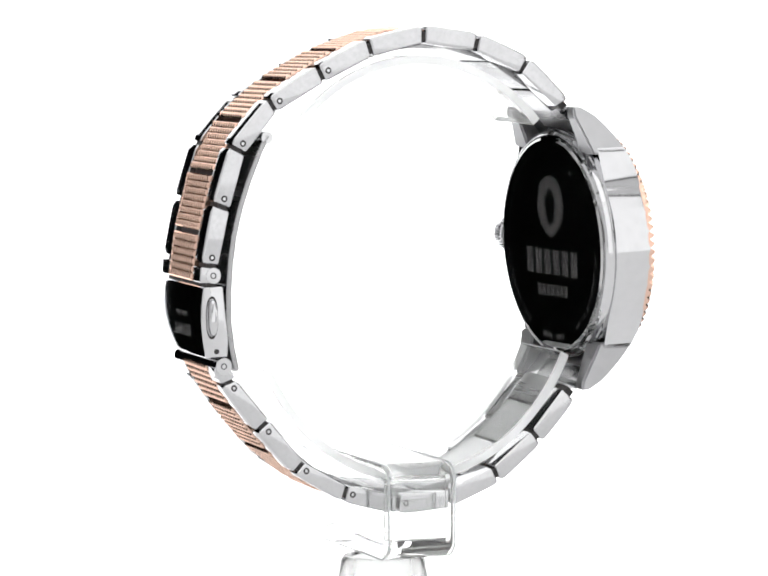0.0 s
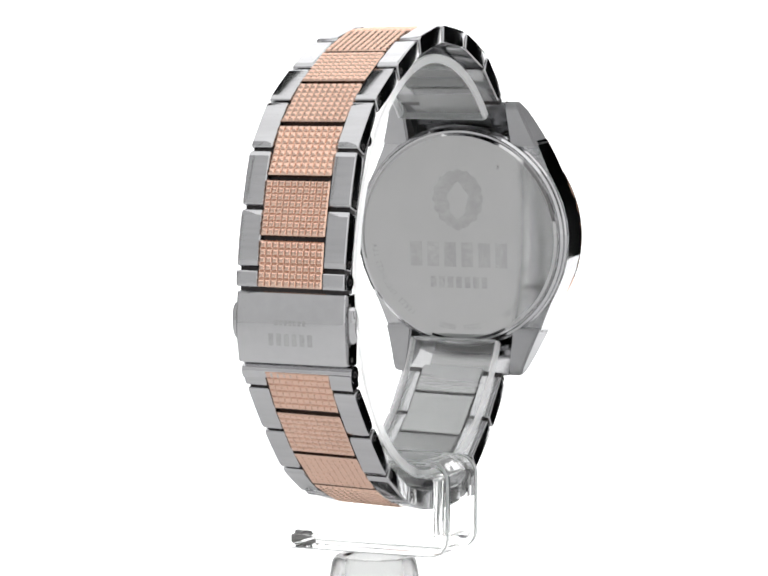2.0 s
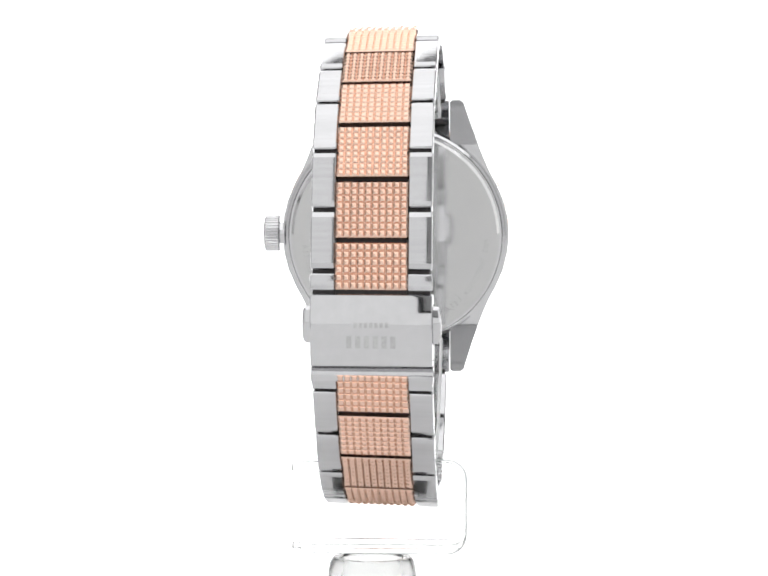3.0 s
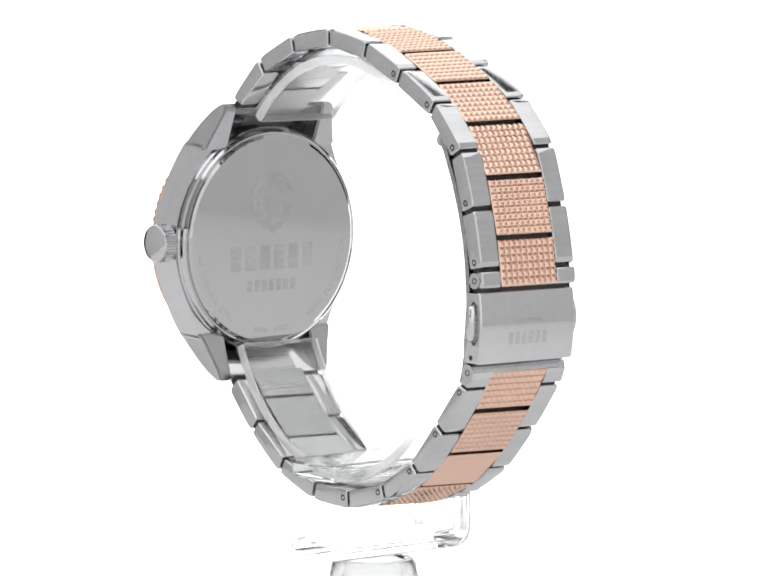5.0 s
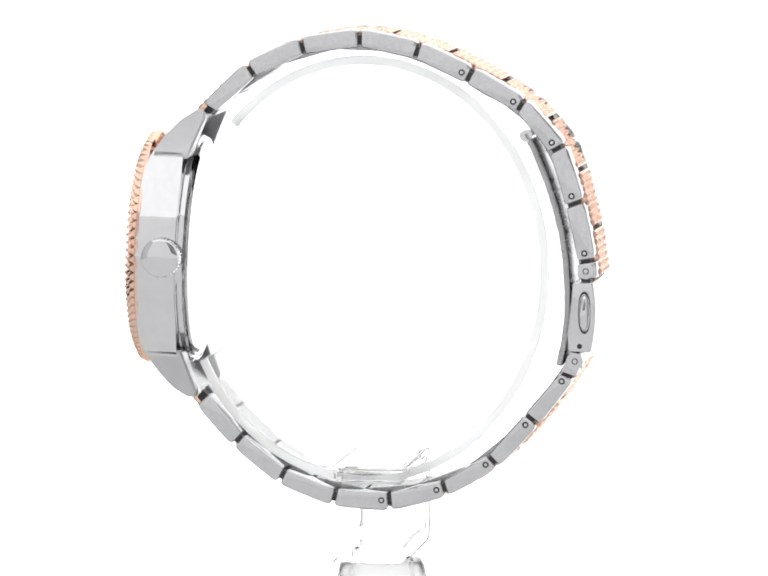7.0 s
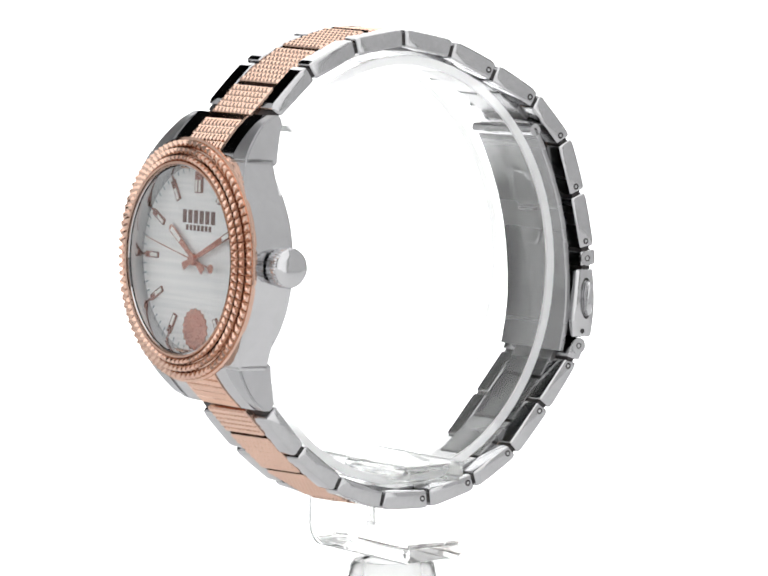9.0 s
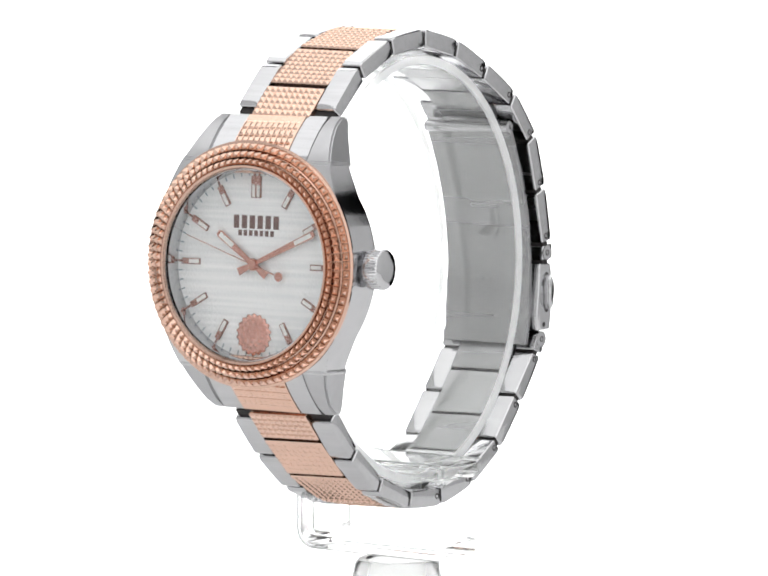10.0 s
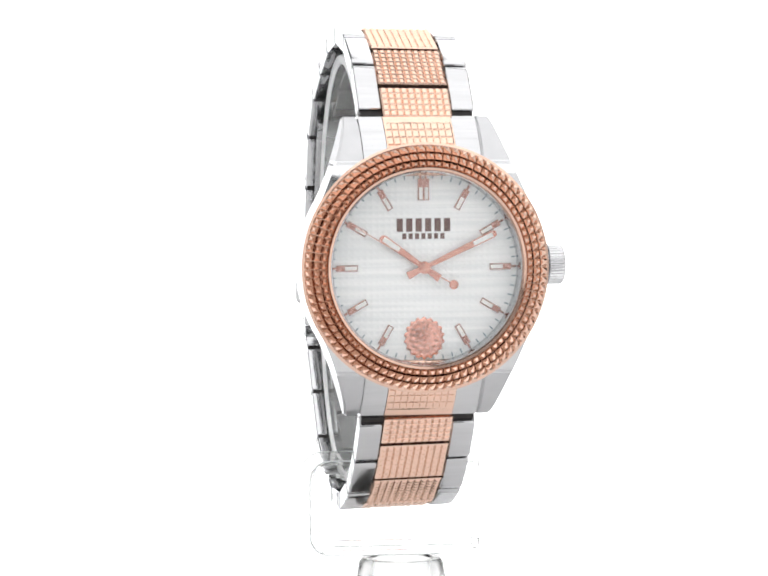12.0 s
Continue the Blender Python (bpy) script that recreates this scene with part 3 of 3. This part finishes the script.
def build_case():
    bm = bmesh.new()
    zs = [-16.4 + 32.8 * i / 44 for i in range(45)]
    rings = []
    for z in zs:
        w, f, b = case_width(z), case_front(z), -2.35
        xi = math.sqrt(16.0 ** 2 - z * z) if abs(z) < 15.9 else 0.02
        rings.append([C(x, n, z) for x, n in ((-w, b), (w, b), (w, f), (xi, f), (xi - 0.01, f - 1.9), (-xi + 0.01, f - 1.9), (-xi, f), (-w, f))])
    loft(bm, rings)
    bodies = [("case", "polished round steel case body", bm)]
    for sx in (-1, 1):
        for sz in (-1, 1):
            bm = bmesh.new()
            bodies.append(("lug", "tapered satin steel lug", bm))
            zs = [15.4 + 7.7 * i / 12 for i in range(13)]
            rings = []
            for i, z in enumerate(zs):
                f, b = case_front(z), case_back(z)
                if i >= 11:
                    f, b = f - 0.35 * (i - 10), b + 0.3 * (i - 10)
                rings.append([C(sx * x, n, sz * z) for x, n in ((9.25, b), (case_width(z), b), (case_width(z), f), (9.25, f))])
            loft(bm, rings)
    for name, label, bm in bodies:
        bmesh.ops.recalc_face_normals(bm, faces=bm.faces)
        sharp = [e for e in bm.edges if len(e.link_faces) == 2 and e.calc_face_angle(0) > radians(50)]
        bmesh.ops.bevel(bm, geom=sharp, offset=0.00028, segments=2, affect="EDGES", clamp_overlap=True)
        part(name, bm, STEEL_SATIN if name == "lug" else STEEL, watch, label, smooth=28)
    # end pieces between the lugs
    for sz in (-1, 1):
        zs = [14.0 + 9.1 * i / 8 for i in range(9)]
        for x0, x1, mat, drop, name, label in ((-9.15, -5.4, STEEL_BRUSHED, 0.25, "end_piece", ""), (5.4, 9.15, STEEL_BRUSHED, 0.25, "end_piece", ""),
                                               (-5.34, 5.34, ROSE_LINK, 0.05, "end_link", "rose gold studded end link between the lugs")):
            bm = bmesh.new()
            deep = 1.2 if mat is ROSE_LINK else 2.6
            loft(bm, [[C(x, n, sz * z) for x, n in ((x0, case_front(z) - deep), (x1, case_front(z) - deep), (x1, case_front(z) - drop), (x0, case_front(z) - drop))] for z in zs])
            bmesh.ops.recalc_face_normals(bm, faces=bm.faces)
            if mat is ROSE_LINK:
                studs(bm, lambda u, v, h: C(-5.2 + 10.4 * v / 10, case_front(14.2 + 8.0 * u / 7) - drop + 0.01 + h, sz * (14.2 + 8.0 * u / 7)), 7, 10, 0.22, 0.13)
            part(name, bm, mat, watch, label, smooth=None if mat is ROSE_LINK else 30)
        bm = bmesh.new()
        loft(bm, [[C(x, n, sz * z) for x, n in ((-5.38, case_front(z) - 2.6), (5.38, case_front(z) - 2.6), (5.38, case_front(z) - 1.25), (-5.38, case_front(z) - 1.25))] for z in zs])
        part("end_link_base", bm, STEEL_INNER, watch, "satin steel underside of the end link", smooth=30)
    # case back: stepped ring and a mirror-flat plate
    bm = bmesh.new()
    turned(bm, [(18.9, -1.9), (18.9, -2.55), (18.65, -2.75), (18.6, -3.5), (18.2, -3.8), (18.0, -3.65), (17.6, -3.65)], 128)
    part("back_ring", bm, STEEL, watch, "stepped polished steel ring of the case back", smooth=35)
    bm = bmesh.new()
    turned(bm, [(17.65, -3.5), (17.65, -3.95), (17.2, -4.2), (0.0, -4.2)], 128)
    back = part("case_back", bm, STEEL_MIRROR, watch, "mirror polished steel case back with pale engraving", smooth=25)
    rim = [((4.5 + 0.18 * math.cos(16 * u)) * math.sin(u), 6.5 + (4.9 + 0.18 * math.cos(16 * u) + 0.35 * (math.cos(u) < -0.97)) * math.cos(u)) for u in [2 * math.pi * i / 128 for i in range(128)]]
    marks = [rim]
    for k in range(6):
        marks.append(bar_outline(-7.75 + k * 3.1, -3.0, 2.1, 4.2))
    for k in range(7):
        marks.append(bar_outline(-4.65 + k * 1.55, -7.7, 1.0, 1.9))
    for k in (-1, 1):
        marks.append(bar_outline(k * 2.2, -15.2, 3.0, 0.9, k * -8))
    marks.append(oval(-7.3, 12.0, 0.28, 0.42, 16))
    for m in marks:
        bm = bmesh.new()
        plate(bm, m, -4.19, -4.212)
        part("engraving", bm, STEEL_ETCHED, back, "matte engraved mark")
    bm = bmesh.new()
    figure = [((1.75 + 0.25 * math.cos(5 * u)) * math.sin(u), 6.2 + (2.9 + 0.2 * math.cos(4 * u)) * math.cos(u)) for u in [2 * math.pi * i / 64 for i in range(64)]]
    plate(bm, figure, -4.2, -4.222)
    part("engraving", bm, STEEL_MIRROR, back, "polished figure inside the round mark")
    lettering(back, "ALL STAINLESS STEEL", 15.4, 97, 147)
    lettering(back, "WATER RESISTANT 50M", 15.4, 213, 266)
    # crown
    bm = bmesh.new()
    rings = []
    for x, r, tooth in ((19.7, 2.9, 1), (19.9, 3.15, 1), (22.0, 3.15, 1), (22.25, 2.95, 0)):
        ring = []
        for i in range(144):
            u = 2 * math.pi * i / 144
            rr = r - (0.17 if tooth and (i % 4) in (0, 1) else 0)
            ring.append(C(x, -0.6 + rr * math.cos(u), 0.1 + rr * math.sin(u)))
        rings.append(ring)
    for x, r in ((22.4, 2.7), (22.5, 1.7), (22.52, 0.4)):
        rings.append([C(x, -0.6 + r * math.cos(2 * math.pi * i / 144), 0.1 + r * math.sin(2 * math.pi * i / 144)) for i in range(144)])
    loft(bm, rings)
    crown = part("crown", bm, STEEL, watch, "fluted polished steel winding crown", smooth=30)
    bm = bmesh.new()
    loft(bm, [[C(x, -0.6 + 1.9 * math.cos(2 * math.pi * i / 32), 0.1 + 1.9 * math.sin(2 * math.pi * i / 32)) for i in range(32)] for x in (18.0, 19.9)])
    part("crown_stem", bm, STEEL, crown, smooth=30)


build_case()


def build_bezel():
    bm = bmesh.new()
    turned(bm, [(18.8, 3.2), (19.2, 3.6), (19.25, 4.0), (18.9, 4.15), (17.5, 4.15), (16.3, 4.7), (15.6, 4.95), (15.4, 5.9), (15.05, 5.85), (14.95, 5.5), (14.95, 2.0)], 192, closed=True)
    slope = [(19.08, 4.32), (17.85, 5.1), (16.65, 5.66), (15.45, 5.95)]
    count = 84
    for (r0, n0), (r1, n1) in zip(slope, slope[1:]):
        tilt = math.hypot(r1 - r0, n1 - n0)
        ux, un = (n1 - n0) / tilt, (r0 - r1) / tilt

        def at(u, v, h):
            r, n = r0 + (r1 - r0) * u + ux * h, n0 + (n1 - n0) * u + un * h
            a = 2 * math.pi * v / count
            return C(r * math.sin(a), n, r * math.cos(a))
        for j in range(count):
            rings = []
            for h, m, w in ((-0.95, 0.12, 0.03), (-0.3, 0.12, 0.03), (0.1, 0.27, 0.23), (0.42, 0.46, 0.45)):
                rings.append([at(u, j + v, h) for u, v in ((m, w), (1 - m, w), (1 - m, 1 - w), (m, 1 - w))])
            loft(bm, rings)
    part("bezel", bm, ROSE, watch, "rose gold bezel with three rings of pyramid studs", smooth=20)
    bm = bmesh.new()
    turned(bm, [(15.0, 1.9), (15.0, 5.45), (14.8, 5.5), (14.6, 5.1), (14.4, 1.9)], 128, closed=True)
    part("rehaut", bm, STEEL, watch, "thin steel ring inside the bezel", smooth=30)
    bm = bmesh.new()
    turned(bm, [(14.8, 4.9), (14.8, 5.3), (14.6, 5.38), (0.0, 5.38)], 96)
    crystal = part("crystal", bm, GLASS, watch, "flat clear watch glass", smooth=30)
    crystal.visible_shadow = False


build_bezel()


DIAL_DROP = 1.3


def D(x, n, z):
    """A place on the dial, which lies deeper than the bezel's foot."""
    return C(x, n - DIAL_DROP, z)


def build_dial():
    bm = bmesh.new()
    turned(bm, [(14.9, 2.9), (14.9, 3.4), (0.0, 3.4)], 128, place=D)
    dial = part("dial", bm, DIAL, watch, "pearly white dial with a fine raised grid")
    # minute track
    bm = bmesh.new()
    for i in range(60):
        a = 6 * i
        if a == 180 or i % 5 == 0:
            continue
        plate(bm, bar_outline(14.0 * math.sin(radians(a)), 13.95 * math.cos(radians(a)), 0.19, 0.68, a), 3.39, 3.415, D)
    part("minute_track", bm, TICK, dial, "blue grey printed minute strokes")
    # hour markers with a pale inlay
    def marker(a, shift=0.0, width=0.92):
        s, c = math.sin(radians(a)), math.cos(radians(a))
        bm = bmesh.new()
        outline = bar_outline(11.85 * s + shift, 11.85 * c, width, 3.3, a)
        plate(bm, outline, 3.38, 3.72, D)
        plate(bm, bar_outline(13.85 * s + shift, 13.85 * c, 0.30, 0.9, a), 3.38, 3.55, D)
        mk = part("hour_marker", bm, MARKER, dial, "applied rose gold hour marker")
        bm = bmesh.new()
        plate(bm, bar_outline(11.25 * s + shift, 11.25 * c, width - 0.34, 1.85, a), 3.70, 3.735, D)
        part("inlay", bm, LUME, mk, "white inlay")
    for h in range(1, 12):
        if h != 6:
            marker(30 * h)
    marker(0, -0.42, 0.86)
    marker(0, 0.42, 0.86)
    # brand mark as plain bars
    for k in range(6):
        bm = bmesh.new()
        plate(bm, bar_outline(-3.65 + k * 1.46, 6.45, 0.95, 2.0), 3.39, 3.47, D)
        part("brand_bar", bm, INK, dial, "taupe brand mark stroke")
    for k in range(7):
        bm = bmesh.new()
        plate(bm, bar_outline(-2.95 + k * 0.98, 4.75, 0.62, 0.85), 3.39, 3.45, D)
        part("brand_bar", bm, INK, dial, "small taupe brand mark stroke")
    # round medallion with a scalloped rim
    bm = bmesh.new()
    rings = []
    for k, n in ((1.0, 3.38), (1.0, 3.62), (0.88, 3.78), (0.80, 3.70), (0.66, 3.78), (0.4, 3.95), (0.05, 4.0)):
        rings.append([D((3.0 + 0.16 * math.cos(18 * u)) * k * math.sin(u), n, -10.75 + (3.1 + 0.16 * math.cos(18 * u)) * k * math.cos(u)) for u in [2 * math.pi * i / 144 for i in range(144)]])
    loft(bm, rings)
    rnd = random.Random(4)
    lumps = [(1.75 * math.sin(2 * math.pi * k / 11), -10.7 + 1.8 * math.cos(2 * math.pi * k / 11), 0.42, 3.78) for k in range(11)]
    lumps += [(-0.55, -10.3, 0.34, 3.9), (0.55, -10.3, 0.34, 3.9), (0.0, -10.9, 0.36, 3.96), (0.0, -11.6, 0.5, 3.86)]
    for x, z, r, n in lumps:
        r *= rnd.uniform(0.85, 1.15)
        loft(bm, [[D(x + r * k * math.sin(u * math.pi / 5), n + h, z + r * k * math.cos(u * math.pi / 5)) for u in range(10)] for k, h in ((1.0, -0.1), (0.9, 0.1), (0.5, 0.22), (0.1, 0.26))])
    part("medallion", bm, ROSE_HAND, dial, "round rose gold relief medallion at six o'clock", smooth=30)


build_dial()


SECOND_AT = 300.5


def hand(name, angle, length, tail, w0, w1, n, lume, label):
    a = radians(angle)

    def at(u, v):
        return (u * math.cos(a) + v * math.sin(a), -u * math.sin(a) + v * math.cos(a))
    bm = bmesh.new()
    if name == "second_hand":
        plate(bm, [at(-0.09, -tail), at(0.09, -tail), at(0.05, length), at(-0.05, length)], n, n + 0.10, D)
        c = at(0, -tail - 0.3)
        turned(bm, [(0.72, n), (0.72, n + 0.1), (0, n + 0.1)], 24, D, centre=c)
        turned(bm, [(0.75, n), (0.75, n + 0.2), (0.3, n + 0.25), (0, n + 0.25)], 24, D)
    else:
        plate(bm, [at(-w0, -tail), at(w0, -tail), at(w0 * 0.55, 0), at(w1, length - 0.5), at(w1 * 0.5, length), at(-w1 * 0.5, length), at(-w1, length - 0.5), at(-w0 * 0.55, 0)], n, n + 0.14, D)
        turned(bm, [(0.95, n), (0.95, n + 0.16), (0, n + 0.16)], 24, D)
    ob = part(name, bm, ROSE_HAND, watch, label)
    if lume:
        bm = bmesh.new()
        plate(bm, [at(-w1 * 0.62, lume[0]), at(w1 * 0.62, lume[0]), at(w1 * 0.62, lume[1]), at(-w1 * 0.62, lume[1])], n + 0.135, n + 0.155, D)
        part("inlay", bm, LUME, ob, "white inlay")
    return ob


hand("hour_hand", 305.2, 8.2, 2.9, 0.62, 0.62, 3.9, (4.7, 7.7), "rose gold hour hand with white inlay")
hand("minute_hand", 65.0, 12.3, 2.9, 0.6, 0.55, 4.12, (8.4, 11.7), "rose gold minute hand with white inlay")
second_hand = hand("second_hand", SECOND_AT, 13.0, 4.9, 0, 0, 4.34, None, "thin rose gold second hand with a round counterweight")


# ---- the stand ----
stand = tagged(new("display_stand"), "clear acrylic watch stand with open ring and bent bracket", "display stand")


def build_stand():
    # open oval ring inside the bracelet, with broad frosted edges
    n0, z0, a0, b0, start, sweep = 2.0, -50.4, 29.2, 33.7, 44.0, 290.0

    def at(i, d, x):
        u = radians(start + sweep * i / 96)
        return W(centre(0) + x, n0 + (a0 + d) * math.cos(u), z0 + (b0 + d) * math.sin(u))
    bm = bmesh.new()
    loft(bm, [[at(i, d, x) for d, x in ((0.75, -7.6), (0.75, 7.6), (-0.75, 7.6), (-0.75, -7.6))] for i in range(97)])
    ring = part("ring", bm, ACRYLIC_RING, stand, "open clear acrylic ring", smooth=30)
    for s in (-1, 1):
        bm = bmesh.new()
        loft(bm, [[at(i, d, s * x) for d, x in ((0.75, 7.61), (0.65, 8.05), (-0.65, 8.05), (-0.75, 7.61))] for i in range(97)])
        part("edge", bm, FROSTED, ring, "frosted white edge of the acrylic ring", smooth=30)
    for i, e in ((0, -0.1), (96, 0.1)):
        bm = bmesh.new()
        loft(bm, [[at(i + k, d, x) for d, x in ((0.7, -7.5), (0.7, 7.5), (-0.7, 7.5), (-0.7, -7.5))] for k in (e * 0.1, e)])
        part("cut_end", bm, CUT_EDGE, ring, "frosted cut end of the acrylic ring")
    # bent bracket: upper shelf, wall, lower shelf
    bm = bmesh.new()
    t = 2.9

    def bend(cx, cz, r, a0, a1):
        return [(cx + r * math.cos(radians(a0 + (a1 - a0) * i / 6)), cz + r * math.sin(radians(a0 + (a1 - a0) * i / 6))) for i in range(7)]
    x0, x1, zt, zb = -13.4, 15.1, -81.2, -96.7
    outer = [(x1, zt)] + bend(x0 + 3.2, zt - 3.2, 3.2, 90, 180) + bend(x0 + 3.2, zb + 3.2, 3.2, 180, 270) + [(x1, zb)]
    inner = [(x1, zb + t)] + bend(x0 + 3.5, zb + 3.5, 3.5 - t, 270, 180) + bend(x0 + 3.5, zt - 3.5, 3.5 - t, 180, 90) + [(x1, zt - t)]
    loft(bm, [[W(x, n, z) for x, z in outer + inner] for n in (-5.6, 5.9)])
    bmesh.ops.recalc_face_normals(bm, faces=bm.faces)
    sharp = [e for e in bm.edges if len(e.link_faces) == 2 and e.calc_face_angle(0) > radians(50)]
    bmesh.ops.bevel(bm, geom=sharp, offset=0.0007, segments=3, affect="EDGES")
    bracket = part("bracket", bm, ACRYLIC, stand, "bent clear acrylic bracket", smooth=30)
    for n in (-5.75, 5.78):
        bm = bmesh.new()
        mid = ((x0 + x1) / 2, (zt + zb) / 2)
        rows = []
        for x, z in outer:
            k = math.hypot(x - mid[0], z - mid[1])
            ux, uz = (x - mid[0]) / k * 0.3, (z - mid[1]) / k * 0.3
            rows.append([W(x + ux * 0.2, n, z + uz * 0.2), W(x + ux * 0.2, n + 0.25, z + uz * 0.2), W(x - ux, n + 0.25, z - uz), W(x - ux, n, z - uz)])
        loft(bm, rows)
        part("edge", bm, CUT_EDGE, bracket, "greyish sawn edge of the acrylic sheet", smooth=40)
    # hollow tapered foot
    bm = bmesh.new()
    rings = []
    for r, z in ((9.2, -118.38), (9.1, -117.5), (7.3, -100.6), (6.9, -98.6), (6.4, -98.0), (5.2, -98.0), (4.9, -98.4), (4.9, -115.0), (0.05, -115.4)):
        rings.append([W(2.35 + r * math.cos(2 * math.pi * i / 64), r * math.sin(2 * math.pi * i / 64), z) for i in range(64)])
    loft(bm, rings)
    part("foot", bm, ACRYLIC_FOOT, stand, "thick-walled clear acrylic foot", smooth=35)


build_stand()


def motions():
    rows = [(t, pose(0, 0, 0, 0, 0, a)) for t, a in TURN]
    walk(watch, rows)
    walk(stand, rows)
    # the second hand steps once a second, about the dial's axis
    hub = D(0, 4.34, 0)
    axis = D(0, 5.34, 0) - hub

    def stepped(steps_left):
        return Matrix.Translation(hub) @ Matrix.Rotation(radians(6.0 * steps_left), 4, axis) @ Matrix.Translation(-hub)
    rows = [(0.0, stepped(12))]
    for k in range(12):
        rows += [(k + 0.567, stepped(12 - k)), (k + 0.634, stepped(11 - k))]
    walk(second_hand, rows + [(12.0, stepped(0))])


motions()
